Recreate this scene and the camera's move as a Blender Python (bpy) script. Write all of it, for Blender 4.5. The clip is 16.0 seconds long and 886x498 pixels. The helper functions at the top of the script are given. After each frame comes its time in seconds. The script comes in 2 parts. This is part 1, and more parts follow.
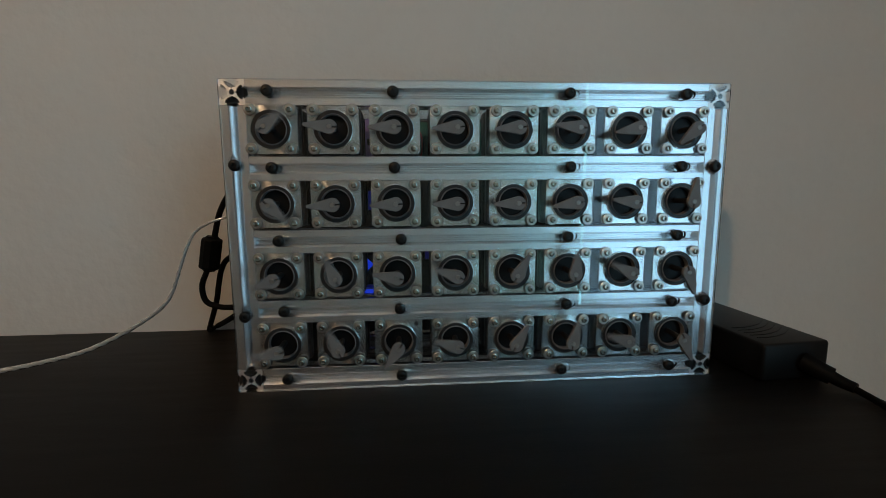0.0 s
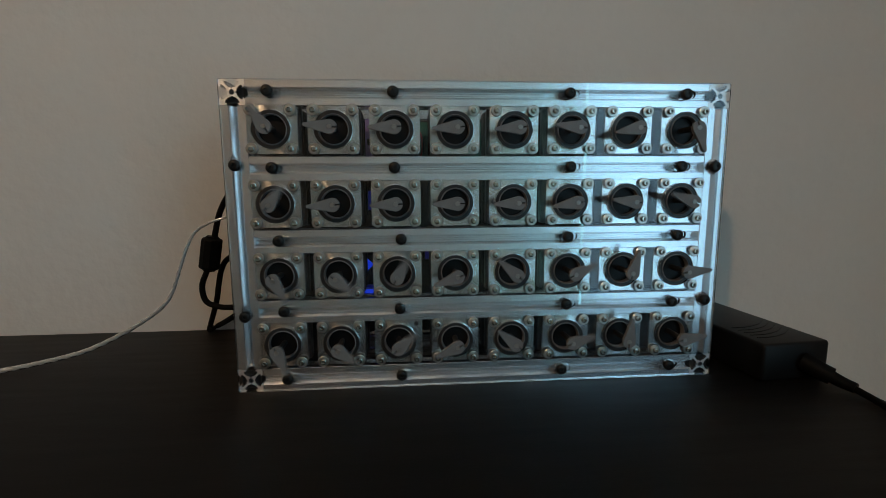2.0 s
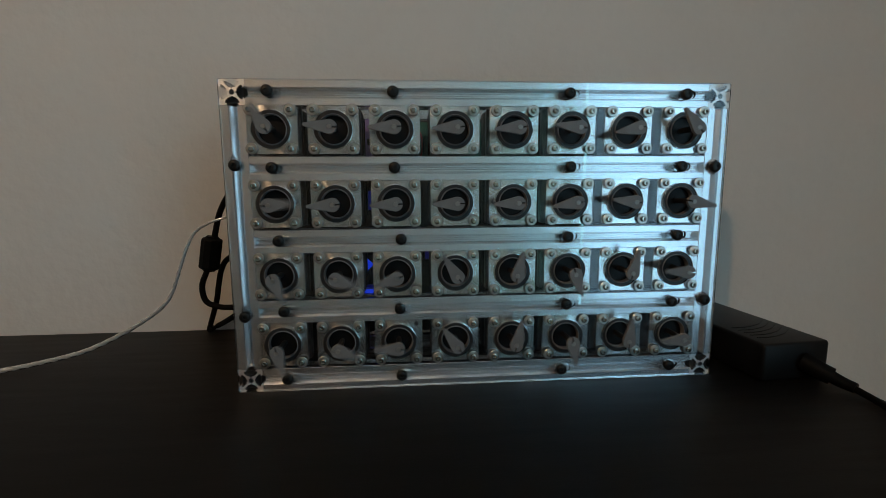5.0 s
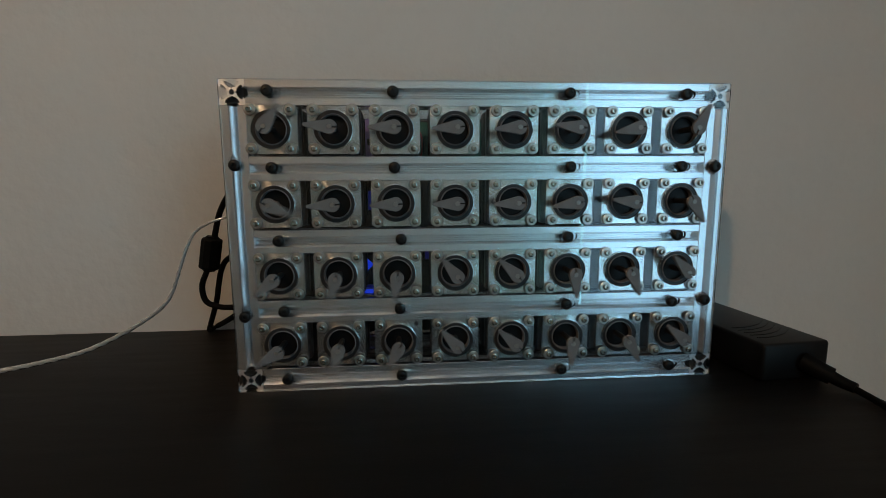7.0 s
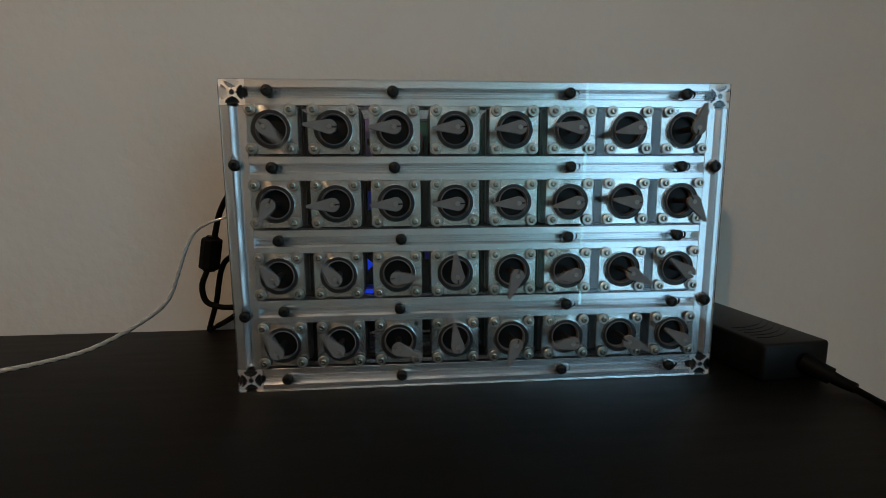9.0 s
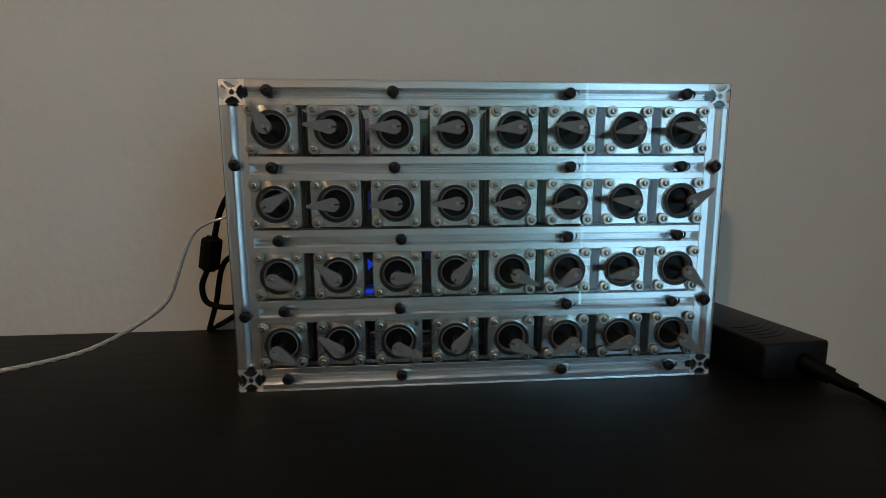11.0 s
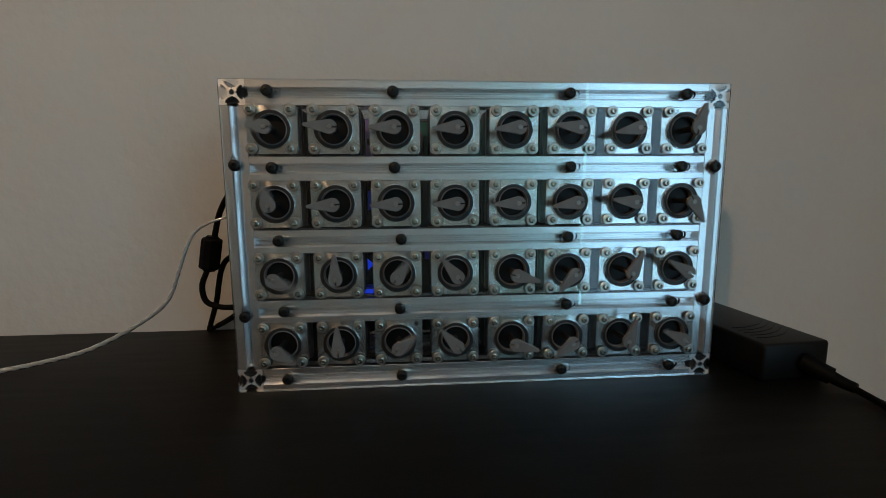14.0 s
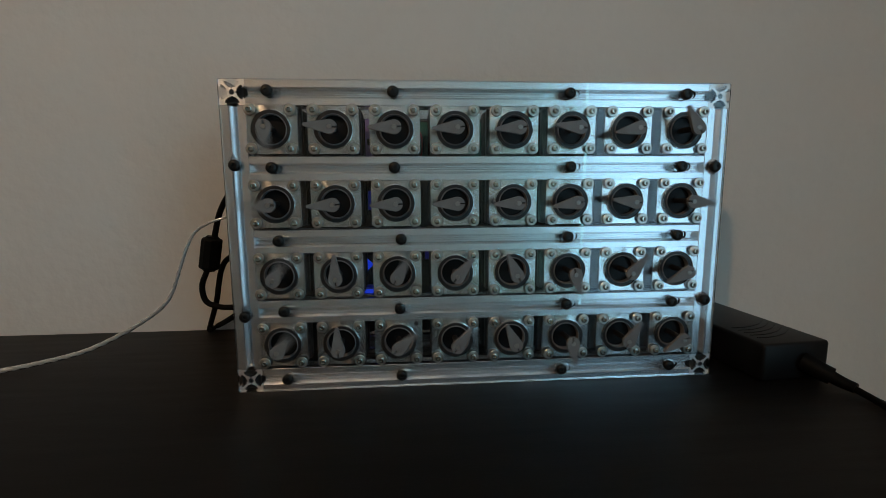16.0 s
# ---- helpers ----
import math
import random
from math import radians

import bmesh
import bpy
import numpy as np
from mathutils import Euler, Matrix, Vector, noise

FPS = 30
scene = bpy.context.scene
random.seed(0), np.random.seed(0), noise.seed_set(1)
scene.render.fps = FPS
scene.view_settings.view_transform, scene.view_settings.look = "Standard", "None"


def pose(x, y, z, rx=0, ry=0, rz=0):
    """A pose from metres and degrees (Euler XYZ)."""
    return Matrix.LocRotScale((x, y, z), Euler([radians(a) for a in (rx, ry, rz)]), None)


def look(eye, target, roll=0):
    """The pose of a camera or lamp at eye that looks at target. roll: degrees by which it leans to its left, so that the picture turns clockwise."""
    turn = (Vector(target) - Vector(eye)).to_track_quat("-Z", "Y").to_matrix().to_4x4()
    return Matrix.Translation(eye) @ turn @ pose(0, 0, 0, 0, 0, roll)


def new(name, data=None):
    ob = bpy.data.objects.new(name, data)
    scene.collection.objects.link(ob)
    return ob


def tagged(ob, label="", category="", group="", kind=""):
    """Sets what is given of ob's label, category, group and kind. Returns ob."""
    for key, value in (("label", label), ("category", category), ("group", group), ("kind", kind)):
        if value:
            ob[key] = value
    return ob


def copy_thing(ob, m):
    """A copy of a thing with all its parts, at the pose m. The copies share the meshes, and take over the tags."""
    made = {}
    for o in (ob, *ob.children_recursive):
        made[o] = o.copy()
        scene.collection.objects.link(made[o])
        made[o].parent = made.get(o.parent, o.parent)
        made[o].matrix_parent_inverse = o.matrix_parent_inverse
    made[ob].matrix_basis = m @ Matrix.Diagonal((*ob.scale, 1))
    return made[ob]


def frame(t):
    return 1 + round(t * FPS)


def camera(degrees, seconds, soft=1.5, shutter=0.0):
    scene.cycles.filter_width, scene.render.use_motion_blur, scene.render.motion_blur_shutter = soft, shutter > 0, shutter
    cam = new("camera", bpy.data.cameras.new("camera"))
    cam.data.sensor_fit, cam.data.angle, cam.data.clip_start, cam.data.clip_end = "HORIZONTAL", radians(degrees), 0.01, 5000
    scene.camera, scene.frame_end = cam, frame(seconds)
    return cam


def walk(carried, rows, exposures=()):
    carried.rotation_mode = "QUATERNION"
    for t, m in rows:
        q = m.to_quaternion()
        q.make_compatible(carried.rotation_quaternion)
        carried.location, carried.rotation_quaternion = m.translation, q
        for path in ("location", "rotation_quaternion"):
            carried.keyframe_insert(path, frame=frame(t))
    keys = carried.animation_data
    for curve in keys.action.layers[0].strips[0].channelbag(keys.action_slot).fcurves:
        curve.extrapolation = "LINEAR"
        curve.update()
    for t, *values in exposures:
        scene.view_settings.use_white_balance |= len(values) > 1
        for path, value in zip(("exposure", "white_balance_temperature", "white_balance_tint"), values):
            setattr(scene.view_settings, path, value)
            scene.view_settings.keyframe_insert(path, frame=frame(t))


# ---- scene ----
cam = camera(87.18, 16.0, soft=0.5, shutter=1.0)
EYE = Matrix(((0.9969, 0.0169, -0.0767, 0.13615), (-0.0784, 0.1413, -0.9869, -0.39419), (-0.0058, 0.9898, 0.1422, 0.17857), (0, 0, 0, 1)))
walk(cam, [(0.0, EYE), (16.0, EYE)], exposures=[(0.0, 0.0, 6500, 10), (16.0, 0.0, 6500, 10)])

# ---- world and light ----
world = bpy.data.worlds.new("sky")
scene.world = world
world.use_nodes = True
wn = world.node_tree.nodes
sky = wn.new("ShaderNodeTexSky")
sky.sky_type, sky.sun_disc, sky.sun_elevation, sky.sun_rotation = "NISHITA", False, radians(35), radians(60)
world.node_tree.links.new(sky.outputs[0], wn["Background"].inputs[0])
wn["Background"].inputs[1].default_value = 0.1


def area_lamp(name, m, sx, sy, power, colour, spread=180):
    d = bpy.data.lights.new(name, "AREA")
    d.shape, d.size, d.size_y, d.energy, d.color, d.spread = "RECTANGLE", sx, sy, power, colour, radians(spread)
    ob = new(name, d)
    ob.matrix_world = m
    return ob


# daylight through the curtained balcony door beside the desk
area_lamp("balcony_light", look((1.07, -1.4635, 0.50), (0.0, -1.4635, 0.50)), 1.037, 1.80, 9.1, (0.40, 0.78, 1.04))
# weak fill lamp added high behind the camera, no window known there
area_lamp("fill_light", look((0.20, -2.32, 1.36), (0.15, 0.0, 0.2)), 1.3, 0.45, 2.2, (0.97, 0.96, 0.90))
# warm lamp of the room
area_lamp("ceiling_lamp_light", look((-1.00, -1.72, 1.50), (0.0, 0.0, 0.2)), 0.075, 0.075, 10.5, (1.0, 0.61, 0.32))

# ---- materials ----
def material(name, colour, rough=0.5, metal=0.0, vary=0.0, scale=60.0, bump=0.0, bump_scale=300.0, stretch=(1, 1, 1), rough_vary=0.0, **extra):
    m = bpy.data.materials.new(name)
    m.use_nodes = True
    n, l = m.node_tree.nodes, m.node_tree.links
    b = n["Principled BSDF"]
    b.inputs["Base Color"].default_value = (*colour, 1)
    b.inputs["Roughness"].default_value = rough
    b.inputs["Metallic"].default_value = metal
    for k, v in extra.items():
        b.inputs[k.replace("_", " ")].default_value = v
    tc = n.new("ShaderNodeTexCoord")
    mp = n.new("ShaderNodeMapping")
    mp.inputs["Scale"].default_value = stretch
    l.new(tc.outputs["Object"], mp.inputs[0])
    def noise_at(s, detail=4.0):
        t = n.new("ShaderNodeTexNoise")
        t.inputs["Scale"].default_value, t.inputs["Detail"].default_value = s, detail
        l.new(mp.outputs[0], t.inputs["Vector"])
        return t
    if vary:
        big, fine = noise_at(scale), noise_at(scale * 9)
        add = n.new("ShaderNodeMath"); add.operation = "ADD"
        half = n.new("ShaderNodeMath"); half.operation = "MULTIPLY"; half.inputs[1].default_value = 0.5
        l.new(fine.outputs[0], half.inputs[0]); l.new(big.outputs[0], add.inputs[0]); l.new(half.outputs[0], add.inputs[1])
        ramp = n.new("ShaderNodeMapRange")
        ramp.inputs["From Min"].default_value, ramp.inputs["From Max"].default_value = 0.45, 1.05
        ramp.inputs["To Min"].default_value, ramp.inputs["To Max"].default_value = 1 - vary, 1 + vary
        l.new(add.outputs[0], ramp.inputs[0])
        mul = n.new("ShaderNodeVectorMath"); mul.operation = "SCALE"
        mul.inputs[0].default_value = colour
        l.new(ramp.outputs[0], mul.inputs["Scale"]); l.new(mul.outputs[0], b.inputs["Base Color"])
    if rough_vary:
        t = noise_at(scale * 2.3)
        r = n.new("ShaderNodeMapRange")
        r.inputs["From Min"].default_value, r.inputs["From Max"].default_value = 0.3, 0.7
        r.inputs["To Min"].default_value, r.inputs["To Max"].default_value = rough - rough_vary, rough + rough_vary
        l.new(t.outputs[0], r.inputs[0]); l.new(r.outputs[0], b.inputs["Roughness"])
    if bump:
        t = noise_at(bump_scale, 3.0)
        bp = n.new("ShaderNodeBump")
        bp.inputs["Strength"].default_value, bp.inputs["Distance"].default_value = 1.0, bump
        l.new(t.outputs[0], bp.inputs["Height"]); l.new(bp.outputs[0], b.inputs["Normal"])
    return m


def brushed(name, colour, rough, aniso, axis):
    m = material(name, colour, rough, 1.0, vary=0.018, scale=120, stretch=(2.5, 1, 0.08), rough_vary=0.004)
    n, l = m.node_tree.nodes, m.node_tree.links
    b = n["Principled BSDF"]
    b.inputs["Anisotropic"].default_value = aniso
    b.inputs["Anisotropic Rotation"].default_value = 0.25
    t = n.new("ShaderNodeTangent")
    t.direction_type, t.axis = "RADIAL", axis
    l.new(t.outputs[0], b.inputs["Tangent"])
    return m


def glow(name, colour, strength):
    m = material(name, colour, 0.4)
    b = m.node_tree.nodes["Principled BSDF"]
    b.inputs["Emission Color"].default_value = (*colour, 1)
    b.inputs["Emission Strength"].default_value = strength
    return m


ALU = material("anodised_aluminium", (0.86, 0.88, 0.90), 0.26, 1.0, vary=0.035, scale=40, stretch=(2.5, 0.06, 2.5), rough_vary=0.012)
CUT = material("sawn_aluminium", (0.80, 0.78, 0.76), 0.42, 1.0, vary=0.08, scale=300, bump=0.00005, bump_scale=1500)
PLATE = brushed("brushed_plate", (0.84, 0.84, 0.83), 0.18, 1.0, "Y")
STEEL = material("zinc_steel", (0.60, 0.59, 0.56), 0.3, 1.0, vary=0.12, scale=400)
SHAFT = material("dark_shaft_sleeve", (0.010, 0.009, 0.008), 0.5)
BOLT = material("dull_bolt_steel", (0.48, 0.46, 0.42), 0.18, 1.0, vary=0.15, scale=500)
SOCKET = material("hole_shade", (0.02, 0.02, 0.02), 0.6)
PIN = material("pin_steel", (0.28, 0.28, 0.27), 0.4, 0.7)
BLACK = material("black_plastic", (0.014, 0.014, 0.015), 0.42, vary=0.2, scale=200)
RIM = material("rim_grey", (0.17, 0.17, 0.175), 0.30, vary=0.15, scale=200)
RING = material("collar_plastic", (0.013, 0.013, 0.014), 0.38, vary=0.2, scale=200, Specular_IOR_Level=0.55)
MOTOR = material("motor_black", (0.006, 0.006, 0.007), 0.7, Specular_IOR_Level=0.15)
WELL = material("well_gloss_black", (0.004, 0.004, 0.0045), 0.42, Specular_IOR_Level=0.22)
# metal motor end, its colour darkened for the shade between the plates
BELL = material("motor_end_shaded", (0.05, 0.05, 0.052), 0.5, 0.3)
POINTER = material("pointer_grey_plastic", (0.155, 0.16, 0.165), 0.55, vary=0.10, scale=150, bump=0.00006, bump_scale=900)
SCREW = material("black_screw", (0.006, 0.006, 0.006), 0.36, 0.0, vary=0.2, scale=300, Specular_IOR_Level=0.35)
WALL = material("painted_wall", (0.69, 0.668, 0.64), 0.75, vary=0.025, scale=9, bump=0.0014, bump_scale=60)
# unseen walls, toned darker and warmer to limit bounced light and reflections
PLAIN = material("unseen_wall_tone", (0.35, 0.315, 0.262), 0.8, vary=0.02, scale=3)
DESK = material("black_brown_desk", (0.0048, 0.0042, 0.0038), 0.50, vary=0.18, scale=14, stretch=(0.35, 3, 1), rough_vary=0.03, bump=0.00004, bump_scale=260, Specular_IOR_Level=0.15)
FLOOR = material("wood_floor", (0.22, 0.14, 0.08), 0.45, vary=0.25, scale=5, stretch=(0.3, 4, 1))
ADAPTER = material("adapter_plastic", (0.0042, 0.0043, 0.0047), 0.42, vary=0.15, scale=90, bump=0.00008, bump_scale=1400, Specular_IOR_Level=0.25)
CABLE = material("cable_black", (0.003, 0.003, 0.003), 0.6, vary=0.2, scale=150, Specular_IOR_Level=0.1)
PCB = material("green_circuit_board", (0.02, 0.13, 0.09), 0.45, vary=0.25, scale=160)
PURPLE = material("purple_module", (0.27, 0.22, 0.52), 0.5, vary=0.15, scale=80)
BLUE = glow("blue_led_glow", (0.004, 0.05, 0.85), 0.5)
DIMBLUE = glow("dim_blue_glow", (0.012, 0.02, 0.5), 0.05)
RED = material("red_wire", (0.35, 0.02, 0.02), 0.5)
CLOTH = material("curtain_cloth", (0.6, 0.6, 0.58), 0.85, vary=0.05, scale=30)
FRAME = material("white_frame_paint", (0.75, 0.75, 0.74), 0.45, vary=0.02, scale=4)
DAY = glow("daylight_outside", (0.38, 0.86, 1.0), 5.5)

ACRYLIC = bpy.data.materials.new("clear_acrylic")
ACRYLIC.use_nodes = True
b = ACRYLIC.node_tree.nodes["Principled BSDF"]
b.inputs["Base Color"].default_value = (0.97, 0.985, 1.0, 1)
b.inputs["Roughness"].default_value = 0.0
b.inputs["IOR"].default_value = 1.49
b.inputs["Transmission Weight"].default_value = 1.0

CLEAR = material("clear_silver_sheath", (0.92, 0.92, 0.91), 0.20, 0.72, vary=0.15, scale=160, rough_vary=0.06, bump=0.00025, bump_scale=420, Coat_Weight=0.5, Coat_Roughness=0.10)


# ---- mesh helpers ----
def mesh_of(name, bm, mat, smooth=None):
    bmesh.ops.recalc_face_normals(bm, faces=bm.faces)
    me = bpy.data.meshes.new(name)
    if smooth is not None:
        for f in bm.faces:
            f.smooth = True
        for e in bm.edges:
            if len(e.link_faces) == 2 and e.calc_face_angle(0) > radians(smooth):
                e.smooth = False
    bm.to_mesh(me)
    bm.free()
    me.materials.append(mat)
    return me


def part(name, bm, mat, parent=None, label="", m=None, smooth=30):
    ob = new(name, mesh_of(name, bm, mat, smooth))
    if parent:
        ob.parent = parent
    if m is not None:
        ob.matrix_basis = m
    return tagged(ob, label)


def again(ob, parent, m):
    """One more object on the same mesh."""
    o = new(ob.name.split(".")[0], ob.data)
    o.parent, o.matrix_basis = parent, m
    if "label" in ob:
        o["label"] = ob["label"]
    return o


def box(x0, x1, y0, y1, z0, z1, bevel=0.0, seg=2):
    bm = bmesh.new()
    bmesh.ops.create_cube(bm, size=1, matrix=Matrix.LocRotScale(((x0 + x1) / 2, (y0 + y1) / 2, (z0 + z1) / 2), None, (x1 - x0, y1 - y0, z1 - z0)))
    if bevel:
        bmesh.ops.bevel(bm, geom=bm.edges[:], offset=bevel, segments=seg, profile=0.5, affect="EDGES")
    return bm


def lathe(profile, seg=32):
    """Turns (radius, y) pairs about the y axis."""
    bm = bmesh.new()
    rings = []
    for r, y in profile:
        if r < 1e-6:
            rings.append([bm.verts.new((0, y, 0))])
        else:
            rings.append([bm.verts.new((r * math.cos(2 * math.pi * i / seg), y, r * math.sin(2 * math.pi * i / seg))) for i in range(seg)])
    for a, c in zip(rings, rings[1:]):
        for i in range(seg):
            j = (i + 1) % seg
            q = [a[i % len(a)], a[j % len(a)], c[j % len(c)], c[i % len(c)]]
            q = list(dict.fromkeys(q))
            if len(q) > 2:
                bm.faces.new(q)
    return bm


def slab(loops, y0, y1, bevel=0.0):
    """A flat plate from outlines in x and z (the first outer, the rest holes), from y0 to y1."""
    bm = bmesh.new()
    for loop in loops:
        vs = [bm.verts.new((x, y0, z)) for x, z in loop]
        for a, c in zip(vs, vs[1:] + vs[:1]):
            bm.edges.new((a, c))
    bmesh.ops.triangle_fill(bm, edges=bm.edges[:], use_beauty=True)
    got = bmesh.ops.extrude_face_region(bm, geom=bm.faces[:])
    for v in got["geom"]:
        if isinstance(v, bmesh.types.BMVert):
            v.co.y = y1
    bmesh.ops.recalc_face_normals(bm, faces=bm.faces)
    if bevel:
        edges = [e for e in bm.edges if len(e.link_faces) == 2 and e.calc_face_angle(0) > 1.2 and abs(e.verts[0].co.y - e.verts[1].co.y) < 1e-7]
        bmesh.ops.bevel(bm, geom=edges, offset=bevel, segments=1, affect="EDGES")
    return bm


def circle(cx, cz, r, n=40):
    return [(cx + r * math.cos(2 * math.pi * i / n), cz + r * math.sin(2 * math.pi * i / n)) for i in range(n)]


def rounded(w, h, r, n=5, cx=0.0, cz=0.0):
    out = []
    for sx, sz, a0 in ((1, 1, 0), (-1, 1, 90), (-1, -1, 180), (1, -1, 270)):
        for i in range(n + 1):
            a = radians(a0 + 90 * i / n)
            out.append((cx + sx * (w / 2 - r) + r * math.cos(a), cz + sz * (h / 2 - r) + r * math.sin(a)))
    return out


def catmull(points, steps=8):
    p = [Vector(q) for q in points]
    p = [2 * p[0] - p[1]] + p + [2 * p[-1] - p[-2]]
    out = []
    for i in range(1, len(p) - 2):
        for k in range(steps):
            t = k / steps
            out.append(0.5 * (2 * p[i] + (p[i + 1] - p[i - 1]) * t + (2 * p[i - 1] - 5 * p[i] + 4 * p[i + 1] - p[i + 2]) * t * t + (3 * p[i] - p[i - 1] - 3 * p[i + 1] + p[i + 2]) * t ** 3))
    return out + [p[-2]]


def tube(points, r, seg=12, steps=8, twist=0.0, lobes=0, depth=0.0):
    """A round or lobed, twisted tube along a smooth line; r is one radius or one for each end."""
    line = catmull(points, steps)
    r0, r1 = r if isinstance(r, tuple) else (r, r)
    bm = bmesh.new()
    rings, up, side = [], Vector((0, 0, 1)), None
    run = 0.0
    for i, q in enumerate(line):
        d = (line[min(i + 1, len(line) - 1)] - line[max(i - 1, 0)]).normalized()
        if i:
            run += (q - line[i - 1]).length
        if side is None:
            side = d.cross(up) if abs(d.z) < 0.9 else d.cross(Vector((0, 1, 0)))
        side = (side - d * side.dot(d)).normalized()
        top = side.cross(d)
        rad = r0 + (r1 - r0) * i / (len(line) - 1)
        ring = []
        for k in range(seg):
            a = 2 * math.pi * k / seg
            rr = rad * (1 + depth * math.cos(lobes * a + twist * run))
            ring.append(bm.verts.new(q + (side * math.cos(a) + top * math.sin(a)) * rr))
        rings.append(ring)
    for a, c in zip(rings, rings[1:]):
        for k in range(seg):
            bm.faces.new((a[k], a[(k + 1) % seg], c[(k + 1) % seg], c[k]))
    bm.faces.new(rings[0])
    bm.faces.new(rings[-1][::-1])
    return bm


# ---- room ----
def wall_box(name, *size, mat=PLAIN, label=""):
    return tagged(part(name, box(*size), mat, smooth=None), label, kind="structure")


DESK_RIGHT = 0.524
wall_box("wall_north", -2.2, 1.14, 0.184, 0.30, -0.74, 1.72, mat=WALL, label="pale greyish painted wall with a fine orange-peel texture")
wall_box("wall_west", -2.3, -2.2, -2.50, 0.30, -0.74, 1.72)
wall_box("floor", -2.3, 1.24, -2.50, 0.30, -0.80, -0.74, mat=FLOOR)
wall_box("ceiling", -2.3, 1.24, -2.50, 0.30, 1.72, 1.80, mat=FRAME)


def joined(boxes):
    bm = bmesh.new()
    for size in boxes:
        c = box(*size)
        me = bpy.data.meshes.new("piece")
        c.to_mesh(me)
        c.free()
        bm.from_mesh(me)
        bpy.data.meshes.remove(me)
    return bm


# wall behind: an added high opening; wall beside the desk: a balcony door
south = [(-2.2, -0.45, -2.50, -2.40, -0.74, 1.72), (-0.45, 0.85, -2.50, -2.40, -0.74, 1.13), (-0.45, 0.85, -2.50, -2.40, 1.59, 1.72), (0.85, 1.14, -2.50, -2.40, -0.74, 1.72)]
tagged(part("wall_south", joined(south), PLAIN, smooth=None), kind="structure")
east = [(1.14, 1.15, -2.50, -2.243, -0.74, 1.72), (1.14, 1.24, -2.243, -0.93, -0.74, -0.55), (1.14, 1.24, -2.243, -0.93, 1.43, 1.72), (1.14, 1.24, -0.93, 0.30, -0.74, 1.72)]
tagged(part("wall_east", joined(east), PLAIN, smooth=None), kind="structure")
# glowing panel added behind the fill lamp's opening, then daylight beyond the door
tagged(part("backdrop", box(-1.4, 1.1, -2.83, -2.80, 0.6, 1.9), DAY, smooth=None), kind="structure")
tagged(part("backdrop", box(1.50, 1.53, -3.6, -0.5, -1.0, 1.7), DAY, smooth=None), kind="structure")


def curtain(x0, x1, z0, z1, m):
    """A pleated cloth drawn over a wall opening."""
    bm = bmesh.new()
    n = int((x1 - x0) / 0.02)
    cols = []
    for i in range(n + 1):
        x = x0 + (x1 - x0) * i / n
        y = 0.006 * math.sin(i * 1.3)
        cols.append([bm.verts.new((x, yy, z)) for yy, z in ((y, z0), (y, z1), (y - 0.002, z1), (y - 0.002, z0))])
    for a, c in zip(cols, cols[1:]):
        for k in range(4):
            bm.faces.new((a[k], a[(k + 1) % 4], c[(k + 1) % 4], c[k]))
    bm.faces.new(cols[0])
    bm.faces.new(cols[-1][::-1])
    return tagged(part("curtain", bm, CLOTH, m=m), "pale pleated curtain drawn over a wall opening", "curtain", "curtains")


# added cloth that hides the panel behind the fill lamp
curtain(-0.47, 0.87, 1.11, 1.61, pose(0, -2.386, 0))
curtain(0.90, 2.124, -0.73, 1.46, pose(1.126, 0, 0, 0, 0, -90))

# unseen pendant fixture, added at the warm lamp that lights the room from above
pendant = tagged(new("pendant_lamp"), "small pendant fixture added out of view, with a pale metal shade", "lamp")
pendant.matrix_basis = pose(-1.00, -1.72, 1.56)
part("shade", lathe([(0.012, 0.055), (0.03, 0.05), (0.085, 0.0), (0.087, 0.0), (0.032, 0.053), (0.012, 0.058)], 32), FRAME, pendant, m=pose(0, 0, 0, 90, 0, 0))
part("cord", lathe([(0.003, 0.055), (0.003, 0.160), (0, 0.160)], 10), BLACK, pendant, m=pose(0, 0, 0, 90, 0, 0))

# ---- desk ----
desk = tagged(new("desk"), "black-brown wooden desk with a plain satin top", "desk")
part("desktop", box(-1.05, DESK_RIGHT, -0.247, 0.182, -0.034, 0.0, 0.002), DESK, desk)
leg = part("leg", box(-0.025, 0.025, -0.025, 0.025, -0.74, -0.034, 0.002), DESK, desk, m=pose(-0.98, -0.20, 0))
for x, y in ((-0.98, 0.12), (0.47, -0.20), (0.47, 0.12)):
    again(leg, desk, pose(x, y, 0))

# ---- frame of slotted extrusions ----
W, H = 0.4054, 0.24
QUAD = ((3.0, 0), (3.0, 0.7), (3.9, 1.2), (3.9, 2.6), (6.9, 5.6), (8.3, 5.6), (8.3, 2.9), (8.6, 2.9), (10, 4.4), (10, 9.5), (9.5, 10), (4.4, 10), (2.9, 8.6), (2.9, 8.3), (5.6, 8.3), (5.6, 6.9), (2.6, 3.9), (1.2, 3.9), (0.7, 3.0))


CORNER = tuple({(8.3, 2.9): (8.3, 3.8), (8.6, 2.9): (8.6, 3.8), (10, 4.4): (10, 5.3), (4.4, 10): (5.3, 10), (2.9, 8.6): (3.8, 8.6), (2.9, 8.3): (3.8, 8.3)}.get(q, q) for q in QUAD)
# upright bars: shallower valley slot, sloped to throw daylight forward as a bright strip
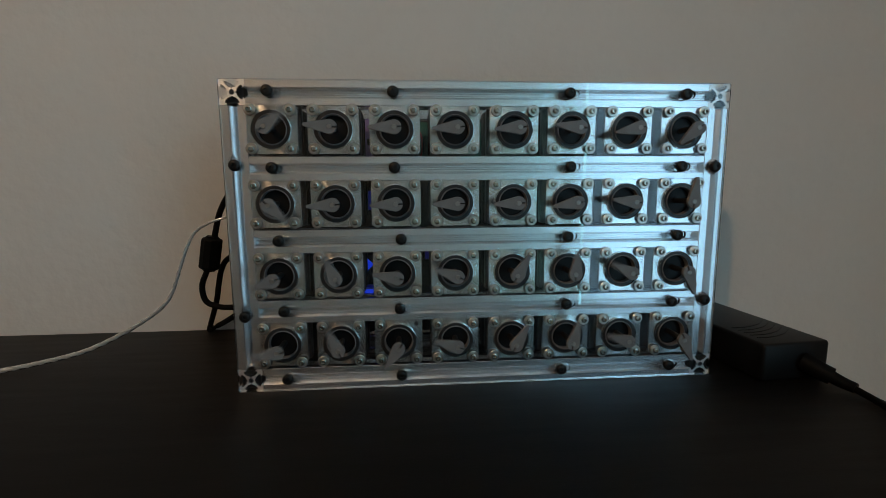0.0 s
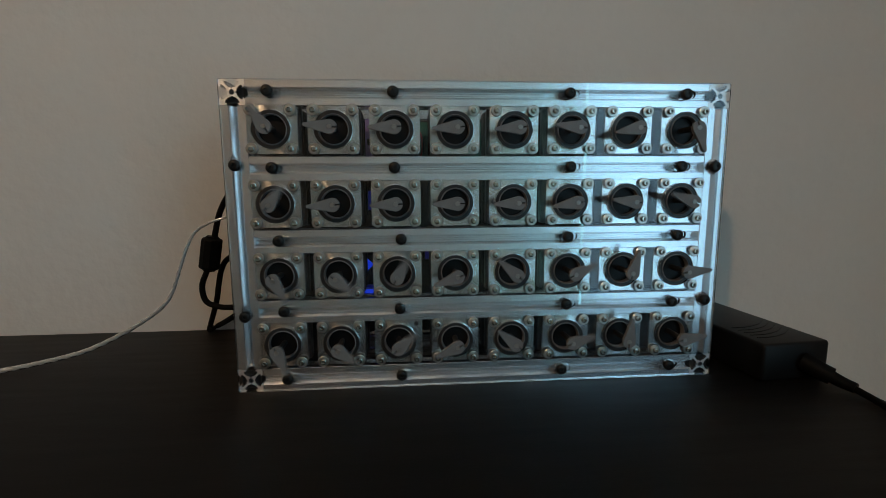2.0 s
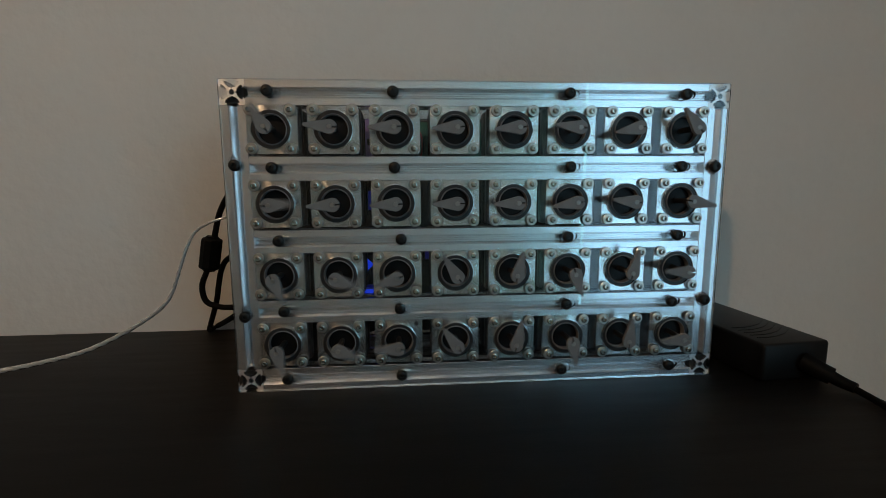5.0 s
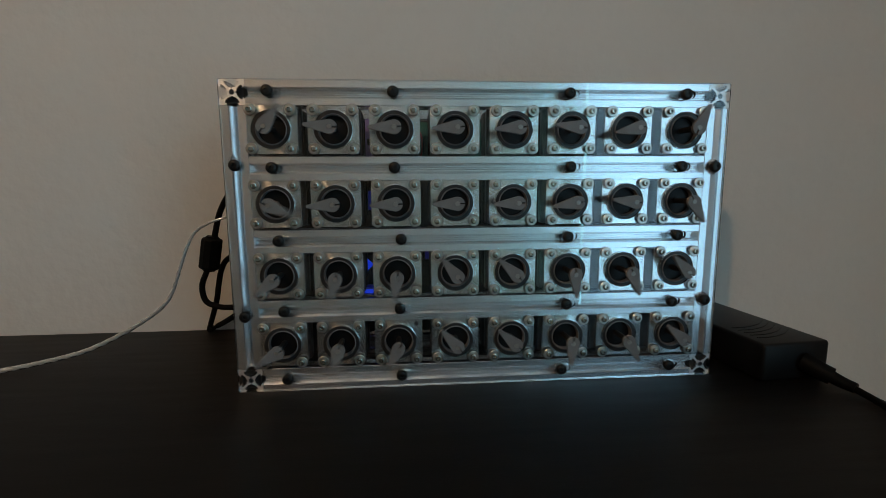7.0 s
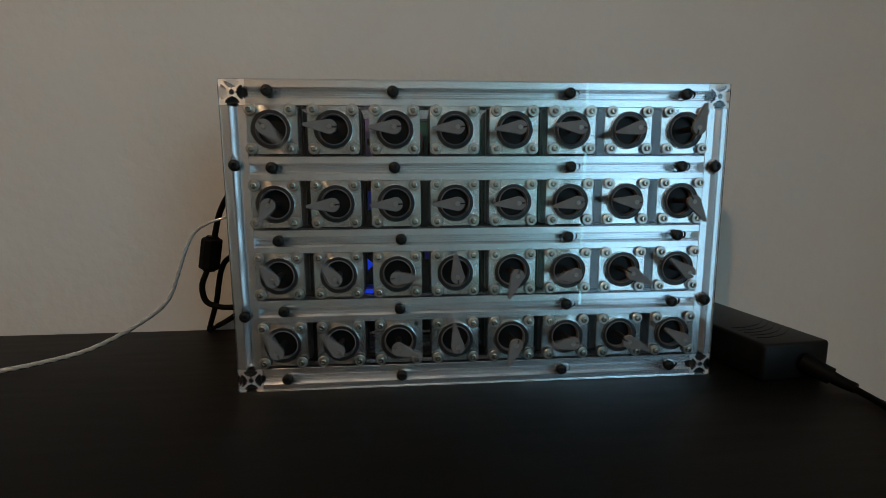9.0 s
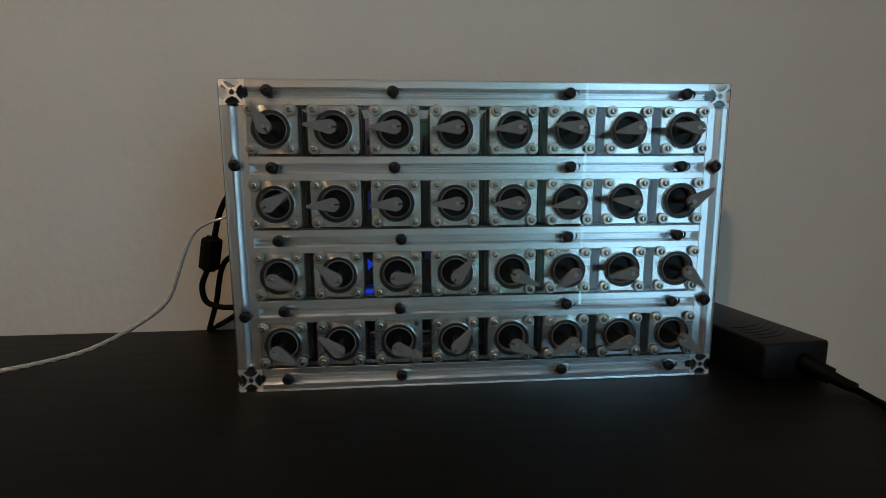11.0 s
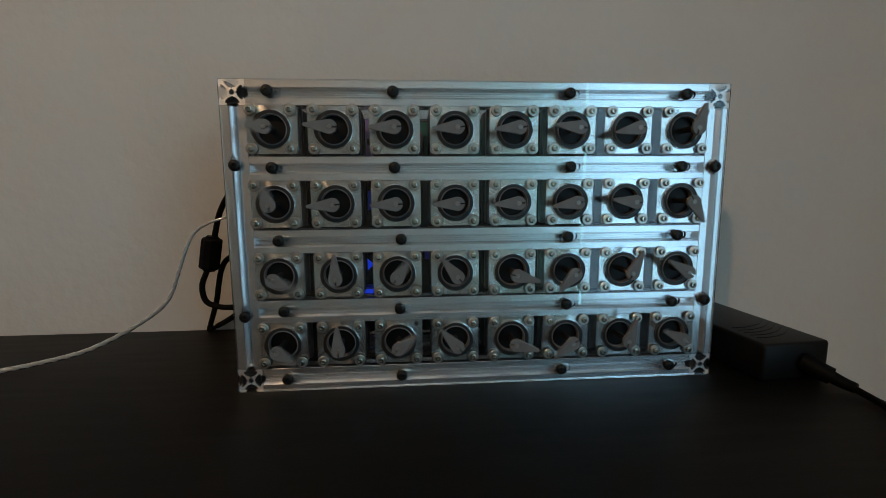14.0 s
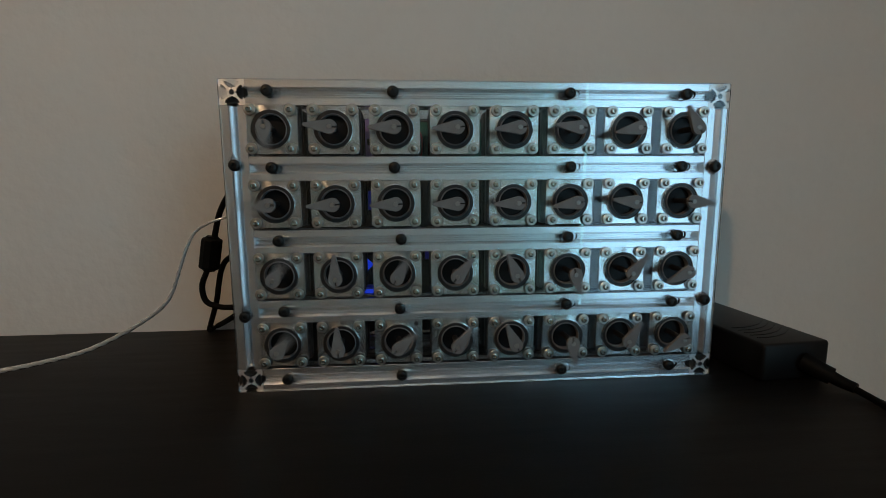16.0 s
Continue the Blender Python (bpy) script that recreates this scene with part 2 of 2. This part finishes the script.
VALLEY = ((3.1, 0), (6.3, 5.4), (6.6, 5.7), (8.3, 5.7), (8.3, 2.9), (8.6, 2.9), (10, 3.6), (10, 9.5), (9.5, 10), (3.6, 10), (2.9, 8.6), (2.9, 8.3), (5.7, 8.3), (5.7, 6.6), (5.4, 6.3))


def extrusion(length, quarter=QUAD):
    """A slotted 20 mm bar along y, from 0 to length, round its middle."""
    loop = []
    for k in range(4):
        c, s = ((1, 0), (0, 1), (-1, 0), (0, -1))[k]
        loop += [((x * c - z * s) / 1000, (x * s + z * c) / 1000) for x, z in quarter]
    return slab([loop, circle(0, 0, 0.0022, 16)], 0, length)


chassis = tagged(new("display_frame"), "silver frame of slotted aluminium bars standing on the desk", "frame")
DEPTH = 0.10
corner = part("corner_bar", extrusion(DEPTH, CORNER), ALU, chassis, m=pose(0, 0, 0.25))
corner.data.materials.append(CUT)
for f in corner.data.polygons:
    if f.normal.y < -0.9 and f.center.y < 0.001:
        f.material_index = 1
for x, z in ((W, 0.25), (0, 0.01), (W, 0.01)):
    again(corner, chassis, pose(x, 0, z))
# dark inserts standing in for shade in the slots of the corner bars
WEDGE = [(0.0041, -0.0024), (0.0069, -0.0053), (0.0081, -0.0053), (0.0081, 0.0053), (0.0069, 0.0053), (0.0041, 0.0024)]
link = None
for x, z, turns in ((0, 0.25, (0, 90)), (W, 0.25, (90, 180)), (0, 0.01, (0, 90, 180, 270)), (W, 0.01, (0, 90, 180, 270))):
    for turn in turns:
        m = pose(x, 0.003, z, 0, turn, 0)
        if link is None:
            link = part("slot_shade_insert", slab([WEDGE], 0, 0.03), MOTOR, chassis, "black insert standing for shade in the slot", m)
        else:
            again(link, chassis, m)
rail = part("rail", extrusion(W - 0.0204), ALU, chassis, m=pose(0.0102, 0.01, 0.25, 0, 0, -90))
for z in (0.19, 0.13, 0.07, 0.01):
    again(rail, chassis, pose(0.0102, 0.01, z, 0, 0, -90))
for z in (0.25, 0.01):
    again(rail, chassis, pose(0.0102, DEPTH - 0.01, z, 0, 0, -90))
post = part("post", extrusion(H - 0.0204, VALLEY), ALU, chassis, m=pose(0, 0.01, 0.0202, 90, 0, 0))
again(post, chassis, pose(W, 0.01, 0.0202, 90, 0, 0))
# added panel that shuts out wall light and keeps the gaps dark
part("dark_backing", box(-0.008, W + 0.008, DEPTH, DEPTH + 0.003, 0.002, 0.258), MOTOR, chassis, "black panel added to keep the inside dark")

# ---- motors with pointers ----
X0, PITCH, ZTOP, PIVOT = 0.0295, 0.04931, 0.2207, -0.0225
unit = tagged(new("stepper_motor"), "stepper motor behind a square brushed aluminium plate, with a grey pointer", "motor", "motors of the display")
part("face_plate", slab([rounded(0.0416, 0.0388, 0.003), circle(0, 0, 0.0153, 48)], 0.0004, 0.004, 0.0003), PLATE, unit, "brushed aluminium plate")
part("body", box(-0.0205, 0.0205, 0.0255, 0.048, -0.0193, 0.0193, 0.002), MOTOR, unit, "black motor body")
part("front_bell", box(-0.0206, 0.0206, 0.0168, 0.0253, -0.0194, 0.0194, 0.0015), BELL, unit, "cast motor end toned dark for the shaded gaps")
collar = part("collar", lathe([(0.0153, 0.006), (0.0153, -0.0016), (0.0151, -0.0019), (0.0128, -0.0019), (0.0126, -0.0016)], 48), RING, unit, "black plastic ring", smooth=25)
part("inner_rim", lathe([(0.0126, -0.0013), (0.0125, -0.0020), (0.0121, -0.0023), (0.0117, -0.0020), (0.0115, -0.0010), (0.0115, 0.0030)], 48), RIM, collar, "dark grey inner rim", smooth=60)
part("well", lathe([(0.0, 0.0042), (0.0112, 0.0042), (0.0115, 0.0038), (0.0115, 0.0031)], 32), WELL, unit)
part("shaft", lathe([(0.0024, 0.0158), (0.0024, PIVOT + 0.0045), (0.0017, PIVOT + 0.0043), (0.0017, PIVOT - 0.0004), (0.0014, PIVOT - 0.0007), (0, PIVOT - 0.0007)], 20), SHAFT, unit, "dark steel shaft")
washer = part("washer", lathe([(0.0017, -0.0032), (0.0017, -0.0041), (0.0042, -0.0041), (0.0047, -0.0037), (0.0047, -0.0031)], 24), STEEL, unit, "steel washer", pose(-0.0155, 0, 0.0153))
nut = part("screw", lathe([(0.0016, 0.004), (0.0016, -0.0042), (0.0025, -0.0042), (0.0026, -0.0052), (0.0023, -0.0060), (0.0017, -0.0063), (0.0013, -0.0063), (0.0011, -0.0050), (0, -0.0050)], 18), BOLT, washer, "socket screw")
for x, z in ((0.0155, 0.0153), (-0.0155, -0.0153), (0.0155, -0.0153)):
    w = again(washer, unit, pose(x, 0, z))
    again(nut, w, pose(0, 0, 0))


def pointer_mesh():
    r, tip, t = 0.0056, 0.0205, 0.0013
    loop = []
    a = math.acos((r - t) / (tip - t))
    n = 22
    slot = 0.00055
    a_end = math.pi - math.asin(slot / r)
    for i in range(n + 1):
        q = a + (a_end - a) * i / n
        loop.append((r * math.cos(q), r * math.sin(q)))
    hole, q0 = 0.0020, math.pi - math.asin(slot / 0.0020)
    for i in range(13):
        q = q0 - 2 * q0 * i / 12
        loop.append((hole * math.cos(q), hole * math.sin(q)))
    loop += [(x, -z) for x, z in loop[:n + 1][::-1]]
    loop += [(tip - t + t * math.cos(-a + 2 * a * i / 6), t * math.sin(-a + 2 * a * i / 6)) for i in range(7)]
    return slab([loop], -0.0004, 0.0030, 0.00025)


pointer = part("pointer", pointer_mesh(), POINTER, unit, "grey plastic teardrop pointer", pose(0, PIVOT, 0, 0, -180, 0), smooth=40)
part("pin", lathe([(0.00195, 0.0026), (0.00195, -0.0006), (0.0017, -0.0008), (0, -0.0008)], 18), PIN, pointer, "bare steel shaft end")
units = {}
SHIFT = (-0.0006, -0.0007, -0.0005, -0.0002, 0.0003, 0.0003, 0.0004, 0.0007)
for r in range(4):
    for c in range(8):
        m = pose(X0 + PITCH * c + SHIFT[c], 0, ZTOP - 0.06 * r + 0.0006)
        units[r, c] = unit if (r, c) == (0, 0) else copy_thing(unit, m)
unit.matrix_basis = pose(X0 + SHIFT[0], 0, ZTOP + 0.0006)
# one motor of the lowest row lacks a screw: its bare hole shows
for o in list(units[3, 2].children):
    if o.name.startswith("washer") and o.matrix_basis.translation.x > 0 and o.matrix_basis.translation.z > 0:
        for q in list(o.children):
            bpy.data.objects.remove(q)
        bpy.data.objects.remove(o)
# flat dark disc on the plate stands in for the hole's shade
part("screw_hole", lathe([(0.0019, 0.00035), (0.0018, 0.00015), (0.0015, 0.00015), (0.0014, 0.0003), (0, 0.0003)], 16), SOCKET, units[3, 2], "dark disc for the bare screw hole", pose(0.0155, 0, 0.0153))
tagged(units[3, 2], "stepper motor with brushed plate, grey pointer and one screw missing")

# ---- clear cover with its screws ----
holes = []
for r in range(4):
    for c in range(8):
        cx, cz = X0 + PITCH * c + SHIFT[c], ZTOP - 0.06 * r + 0.0006
        holes.append(circle(cx, cz, 0.0154, 48))
SCREWS = {0.2507: (0.0281, 0.1268, 0.2726, 0.3733), 0.1908: (0.0286, 0.1269, 0.2751, 0.3731), 0.1313: (0.0307, 0.1313, 0.2747, 0.3731),
          0.0714: (0.0320, 0.1292, 0.2752, 0.3720), 0.0114: (0.0321, 0.1296, 0.2725, 0.3728)}
spots = [(x, z) for z, row in SCREWS.items() for x in row]
spots += [(-0.0003, 0.1928), (0.0, 0.0678), (0.4032, 0.1906), (0.4027, 0.0724)]
for i, (x, z) in enumerate(spots):
    if i >= 20:
        holes.append(rounded(0.0066, 0.0125, 0.0032, 5, x, z + (0.0028 if i < 22 else 0.0)))
    else:
        holes.append(rounded(0.0125, 0.0066, 0.0032, 5, x + 0.0026, z))
cover = part("cover_panel", slab([rounded(W + 0.0187, 0.2600, 0.002, 3, W / 2 - 0.0008, 0.1303)] + holes, -0.0030, -0.0001, 0.0003), ACRYLIC, smooth=None)
cover.visible_shadow = False
tagged(cover, "clear acrylic cover panel screwed to the frame", "panel")
cap = part("thumb_screw", lathe([(0.0022, 0.004), (0.0022, -0.0032), (0.0043, -0.0032), (0.0047, -0.0036), (0.0047, -0.0058), (0.0044, -0.0066), (0.0036, -0.0073), (0.0022, -0.0076), (0.0015, -0.0076), (0.0014, -0.0064), (0, -0.0064)], 28), SCREW)
tagged(cap, "black round-headed screw holding the clear cover", "screw", "screws of the cover")
for i, (x, z) in enumerate(spots):
    m = pose(x, 0, z, 0, random.uniform(0, 360), 0)
    if i:
        copy_thing(cap, m)
    else:
        cap.matrix_basis = m

# ---- electronics inside ----
def board(name, x0, x1, z0, z1, y, mat, label, category):
    ob = tagged(new(name), label, category)
    part("board", box(x0, x1, y, y + 0.0016, z0, z1), mat, ob)
    for k in range(5):
        x, z = random.uniform(x0 + 0.006, x1 - 0.006), random.uniform(z0 + 0.006, z1 - 0.006)
        part("chip", box(x - 0.004, x + 0.004, y - 0.0025, y - 0.0001, z - 0.003, z + 0.003, 0.0003), MOTOR, ob, "black chip")
    return ob


board("driver_board", 0.150, 0.236, 0.196, 0.236, 0.070, PCB, "green circuit board inside the frame", "circuit board")
board("control_board", 0.098, 0.130, 0.196, 0.238, 0.066, PURPLE, "purple circuit board inside the frame", "circuit board")
led = tagged(new("led_module"), "dark module with glowing blue lights inside the frame", "light")
part("housing", box(0.0884, 0.1089, 0.0645, 0.070, 0.0638, 0.1135, 0.001), MOTOR, led)
part("upper_light", slab([[(0.0960, 0.0920), (0.1029, 0.0988), (0.0960, 0.1055)]], 0.0600, 0.0640), BLUE, led, "blue glowing light")
part("lower_light", box(0.0924, 0.1049, 0.0600, 0.0640, 0.0678, 0.0741, 0.0005), BLUE, led, "blue glowing light")
part("dim_light", box(0.0924, 0.1049, 0.0610, 0.0640, 0.0753, 0.0784, 0.0005), DIMBLUE, led, "dim blue light")
# glowing blocks with boards, added for the faint blue light in three gaps
for x0, x1, z0, z1 in ((0.0994, 0.1030, 0.1523, 0.1708), (0.0342, 0.0427, 0.0352, 0.0424), (0.1536, 0.1603, 0.1035, 0.1105)):
    lamp = tagged(new("faint_glow"), "faint blue glowing block on a dark board inside the frame", "light", "indicator lights")
    part("board", box(x0 - 0.012, x1 + 0.012, 0.0640, 0.0660, z0 - 0.006, z1 + 0.006), MOTOR, lamp)
    part("glow_block", box(x0, x1, 0.0610, 0.0638, z0, z1, 0.0005), DIMBLUE, lamp, "dim blue glowing block")
wire = tagged(part("wire", tube([(0.128, 0.066, 0.238), (0.148, 0.060, 0.228), (0.152, 0.058, 0.214), (0.150, 0.064, 0.198)], 0.0008, 8), RED), "thin red wire inside the frame", "wire")

# ---- power adapter ----
adapter = tagged(new("power_adapter"), "black plastic power adapter with ribbed top lying on the desk", "power adapter")
adapter.matrix_basis = pose(0.4815, -0.0215, 0, 0, 0, 5.2)
part("case", box(-0.0335, 0.0350, 0.0, 0.160, 0.0, 0.0350, 0.0032, 3), ADAPTER, adapter)
rib = part("rib", tube([(-0.024, 0.018, 0.0349), (-0.008, 0.018, 0.0350), (0.010, 0.024, 0.0350), (0.022, 0.032, 0.0350), (0.0338, 0.040, 0.0341)], 0.0007, 8), ADAPTER, adapter)
for k in range(1, 5):
    again(rib, adapter, pose(0, 0.0075 * k, 0))
lead = tagged(new("power_cable"), "black power cable plugged into the adapter", "cable")
part("plug", tube([(0.4895, -0.0200, 0.0170), (0.4931, -0.0260, 0.0150), (0.4968, -0.0320, 0.0122), (0.5018, -0.0375, 0.0096)], (0.0086, 0.0076), 16, 6), CABLE, lead)
part("boot", tube([(0.5005, -0.0362, 0.0100), (0.5045, -0.0440, 0.0074), (0.5087, -0.0535, 0.0056)], (0.0056, 0.0045), 16, 6), CABLE, lead)
part("cord", tube([(0.5078, -0.0515, 0.0054), (0.5093, -0.0652, 0.0034), (0.5068, -0.0793, 0.0031), (0.5025, -0.0973, 0.0030), (0.4960, -0.1300, 0.0030), (0.4900, -0.1700, 0.0030)], 0.0028, 12, 6), CABLE, lead)

# ---- cables beside the frame ----
silver = tagged(part("speaker_cable", tube([(-0.0175, 0.0580, 0.1505), (-0.0348, 0.0580, 0.1465), (-0.0497, 0.0570, 0.1414), (-0.0621, 0.0570, 0.1331), (-0.0709, 0.0570, 0.1182), (-0.0805, 0.0580, 0.0944), (-0.0895, 0.0590, 0.0735), (-0.1005, 0.0600, 0.0602), (-0.1177, 0.0610, 0.0481), (-0.1403, 0.0620, 0.0349), (-0.1763, 0.0630, 0.0187), (-0.2187, 0.0630, 0.0083), (-0.2531, 0.0607, 0.0026), (-0.2780, 0.0436, 0.0026)], (0.0010, 0.0025), 18, 40, twist=520.0, lobes=4, depth=0.055), CLEAR), "clear-sheathed silver cable running over the desk to the frame", "cable")
black = tagged(new("adapter_cable"), "black cable with a ferrite bead looped beside the frame", "cable")
part("lead", tube([(-0.0285, 0.1100, 0.1929), (-0.0521, 0.1200, 0.1666), (-0.0644, 0.1240, 0.1467), (-0.0715, 0.1240, 0.1211)], 0.0031, 12, 8), CABLE, black)
part("loop", tube([(-0.0822, 0.1240, 0.0840), (-0.0885, 0.1240, 0.0671), (-0.0855, 0.1240, 0.0504), (-0.0713, 0.1220, 0.0443), (-0.0567, 0.1200, 0.0438), (-0.0304, 0.1120, 0.0478)], 0.0031, 12, 8), CABLE, black)
bead = part("ferrite_bead", lathe([(0, -0.0186), (0.0060, -0.0192), (0.0070, -0.0178), (0.0103, -0.0160), (0.0109, -0.0145), (0.0109, 0.0145), (0.0103, 0.0160), (0.0070, 0.0178), (0.0060, 0.0192), (0, 0.0192)], 10), CABLE, black, "thick ferrite bead", pose(-0.0768, 0.1240, 0.1032, 0, 10, 0) @ pose(0, 0, 0, 90, 0, 0), smooth=20)
second = tagged(part("power_lead", tube([(-0.0288, 0.1200, 0.1148), (-0.0647, 0.1400, 0.0948), (-0.0754, 0.1460, 0.0810), (-0.0805, 0.1480, 0.0629), (-0.0845, 0.1480, 0.0429), (-0.1068, 0.1772, 0.0032)], 0.0031, 12, 8), CABLE), "black cable hanging behind the frame", "cable")
third = tagged(part("power_lead", tube([(-0.1040, 0.1703, 0.0032), (-0.1007, 0.1857, 0.0032), (-0.0613, 0.1300, 0.0294), (-0.0328, 0.1200, 0.0489)], 0.0031, 12, 8), CABLE), "black cable lying on the desk behind the frame", "cable")


# ---- what moves ----
STILL = {(0, 1): 175, (0, 2): 181, (0, 3): 183, (0, 4): 184, (0, 5): 174, (0, 6): 191, (1, 1): 183, (1, 2): 182, (1, 3): 181, (1, 4): 182, (1, 5): 188, (1, 6): 174}
TIMES = [0, 0.1, 0.5, 0.6, 1, 1.1, 1.5, 1.6, 2, 2.1, 2.5, 2.6, 3, 3.1, 3.5, 3.6, 4, 4.1, 6.5, 6.6, 7, 7.1, 7.5, 7.6, 8, 8.1, 8.5, 8.6, 9, 9.1, 11.5, 11.6, 12, 12.1, 12.5, 12.6, 13, 13.1, 13.5, 13.6, 14, 14.1, 14.5, 14.6, 15, 15.1, 15.5, 15.6, 15.9, 16.0]
# degrees by which each turning pointer stands, counter-clockwise from pointing right
TURNS = {
    (2, 0): [200, 130, -100, -140, -330, -380, -542, -605, -780, -835, -1190, -1260, -1622, -1695, -2010, -2075, -2340, -2400, -3845, -3900, -4100, -4140, -4355, -4395, -4600, -4650, -4915, -5005, -5275, -5340, -6760, -6800, -6975, -7020, -7195, -7250, -7460, -7550, -7855, -7950, -8305, -8405, -8780, -8885, -9320, -9420, -9855, -9950, -10265, -10380],
    (2, 1): [115, 65, -175, -240, -585, -670, -1035, -1120, -1480, -1550, -1920, -2005, -2355, -2440, -2780, -2865, -3175, -3255, -5145, -5210, -5505, -5620, -5930, -6010, -6320, -6405, -6715, -6795, -7070, -7120, -7828, -7828, -7828, -7828, -7828, -7828, -7828, -7828, -7828, -7828, -7828, -7828, -7828, -7828, -7828, -7828, -7828, -7828, -7828, -7828],
    (2, 2): [170, 170, 170, 170, -75, -135, -375, -435, -660, -725, -965, -1020, -1255, -1330, -1530, -1585, -1815, -1865, -3095, -3150, -3340, -3400, -3605, -3660, -3850, -3895, -4085, -4140, -4320, -4365, -5670, -5720, -5950, -6015, -6245, -6305, -6555, -6620, -6855, -6915, -7145, -7210, -7420, -7475, -7680, -7740, -7965, -8010, -8165, -8220],
    (2, 3): [160, 135, 60, 40, -20, -40, -90, -100, -160, -170, -240, -260, -305, -325, -395, -410, -455, -465, -845, -860, -950, -970, -1045, -1065, -1145, -1165, -1230, -1255, -1345, -1360, -1845, -1860, -1940, -1960, -2060, -2080, -2165, -2190, -2270, -2290, -2390, -2410, -2505, -2530, -2610, -2625, -2715, -2740, -2810, -2830],
    (2, 4): [60, 50, -5, -15, -70, -85, -135, -150, -220, -235, -295, -310, -370, -385, -445, -455, -515, -525, -865, -880, -942, -955, -1010, -1025, -1070, -1090, -1135, -1150, -1190, -1215, -1530, -1545, -1585, -1595, -1645, -1650, -1695, -1705, -1750, -1760, -1815, -1825, -1865, -1875, -1920, -1935, -1980, -1985, -2030, -2045],
    (2, 5): [85, 45, -155, -210, -340, -375, -515, -560, -695, -730, -865, -890, -1055, -1080, -1245, -1290, -1515, -1550, -2410, -2445, -2605, -2630, -2800, -2830, -2990, -3030, -3195, -3240, -3405, -3470, -4655, -4680, -4820, -4855, -5000, -5040, -5185, -5215, -5360, -5395, -5535, -5570, -5760, -5810, -6040, -6080, -6290, -6345, -6500, -6555],
    (2, 6): [155, 115, -45, -80, -130, -150, -215, -240, -285, -295, -360, -380, -435, -450, -555, -590, -750, -780, -1340, -1360, -1510, -1535, -1685, -1715, -1845, -1870, -2005, -2045, -2190, -2220, -2805, -2825, -2880, -2905, -2955, -2980, -3025, -3040, -3120, -3140, -3175, -3195, -3320, -3355, -3525, -3555, -3720, -3755, -3875, -3910],
    (2, 7): [-72, -80, -125, -140, -200, -220, -280, -290, -355, -365, -440, -460, -505, -535, -605, -635, -695, -715, -1200, -1215, -1305, -1325, -1395, -1410, -1495, -1510, -1570, -1585, -1655, -1675, -2330, -2350, -2415, -2440, -2485, -2510, -2565, -2585, -2635, -2660, -2730, -2750, -2870, -2910, -3060, -3110, -3245, -3300, -3375, -3395],
    (0, 0): [38, -32, -255, -305, -485, -540, -715, -765, -955, -1005, -1340, -1415, -1770, -1865, -2175, -2245, -2510, -2570, -4015, -4070, -4265, -4315, -4515, -4565, -4760, -4805, -5090, -5170, -5445, -5505, -6560, -6595, -6775, -6830, -7015, -7055, -7265, -7345, -7660, -7755, -8105, -8195, -8585, -8700, -9125, -9230, -9650, -9760, -10075, -10170],
    (1, 0): [-45, -95, -330, -400, -535, -615, -795, -825, -1025, -1110, -1425, -1500, -1840, -1930, -2250, -2315, -2580, -2650, -4100, -4140, -4345, -4395, -4585, -4635, -4840, -4890, -5175, -5235, -5520, -5580, -6650, -6685, -6860, -6905, -7070, -7115, -7350, -7430, -7740, -7820, -8175, -8270, -8665, -8780, -9180, -9300, -9725, -9840, -10138, -10255],
    (0, 7): [220, 208, 140, 120, 80, 65, 8, -5, -72, -85, -140, -160, -245, -265, -310, -330, -410, -425, -920, -950, -1015, -1030, -1110, -1125, -1185, -1200, -1295, -1320, -1365, -1380, -1695, -1710, -1755, -1775, -1840, -1860, -1905, -1925, -2005, -2030, -2085, -2100, -2230, -2260, -2425, -2460, -2625, -2655, -2730, -2760],
    (1, 7): [85, 75, 25, 10, -55, -70, -110, -125, -200, -220, -285, -295, -360, -375, -450, -465, -535, -550, -1045, -1060, -1140, -1165, -1235, -1250, -1335, -1350, -1415, -1435, -1495, -1515, -1825, -1835, -1890, -1910, -1955, -1980, -2045, -2065, -2125, -2140, -2220, -2240, -2355, -2405, -2555, -2595, -2755, -2800, -2850, -2885],
}
OFFSET = {0: -10, 1: 0, 2: -20, 3: 3, 4: 0, 5: -8, 6: 8, 7: 5}
# the third pointer of the lowest row still turns while the one above it waits
LATE = [235, 215, 155, 140]


def turning(r, c):
    """Rows for one pointer, gliding evenly through its known angles."""
    a = [v + OFFSET[c] for v in TURNS[2, c]] if r == 3 else list(TURNS[r, c])
    if (r, c) == (3, 2):
        a[:4] = LATE
    n = len(a)
    s = [(a[i + 1] - a[i]) / (TIMES[i + 1] - TIMES[i]) for i in range(n - 1)]
    g = [s[0]] + [0.0 if s[i - 1] * s[i] <= 0 else 2 / (1 / s[i - 1] + 1 / s[i]) for i in range(1, n - 1)] + [s[-1]]
    rows = []
    for k in range(241):
        t = min(k / 15, 16.0)
        i = max(j for j in range(n - 1) if TIMES[j] <= t + 1e-9)
        h = TIMES[i + 1] - TIMES[i]
        u = (t - TIMES[i]) / h
        v = (1 + 2 * u) * (1 - u) ** 2 * a[i] + u * (1 - u) ** 2 * h * g[i] + u * u * (3 - 2 * u) * a[i + 1] + u * u * (u - 1) * h * g[i + 1]
        rows.append((t, pose(0, PIVOT, 0, 0, -v, 0)))
    return rows



def motions():
    for (r, c), ob in units.items():
        p = [o for o in ob.children if o.name.startswith("pointer")][0]
        if (r, c) in STILL:
            p.matrix_basis = pose(0, PIVOT, 0, 0, -STILL[r, c], 0)
        else:
            walk(p, turning(r, c))


motions()
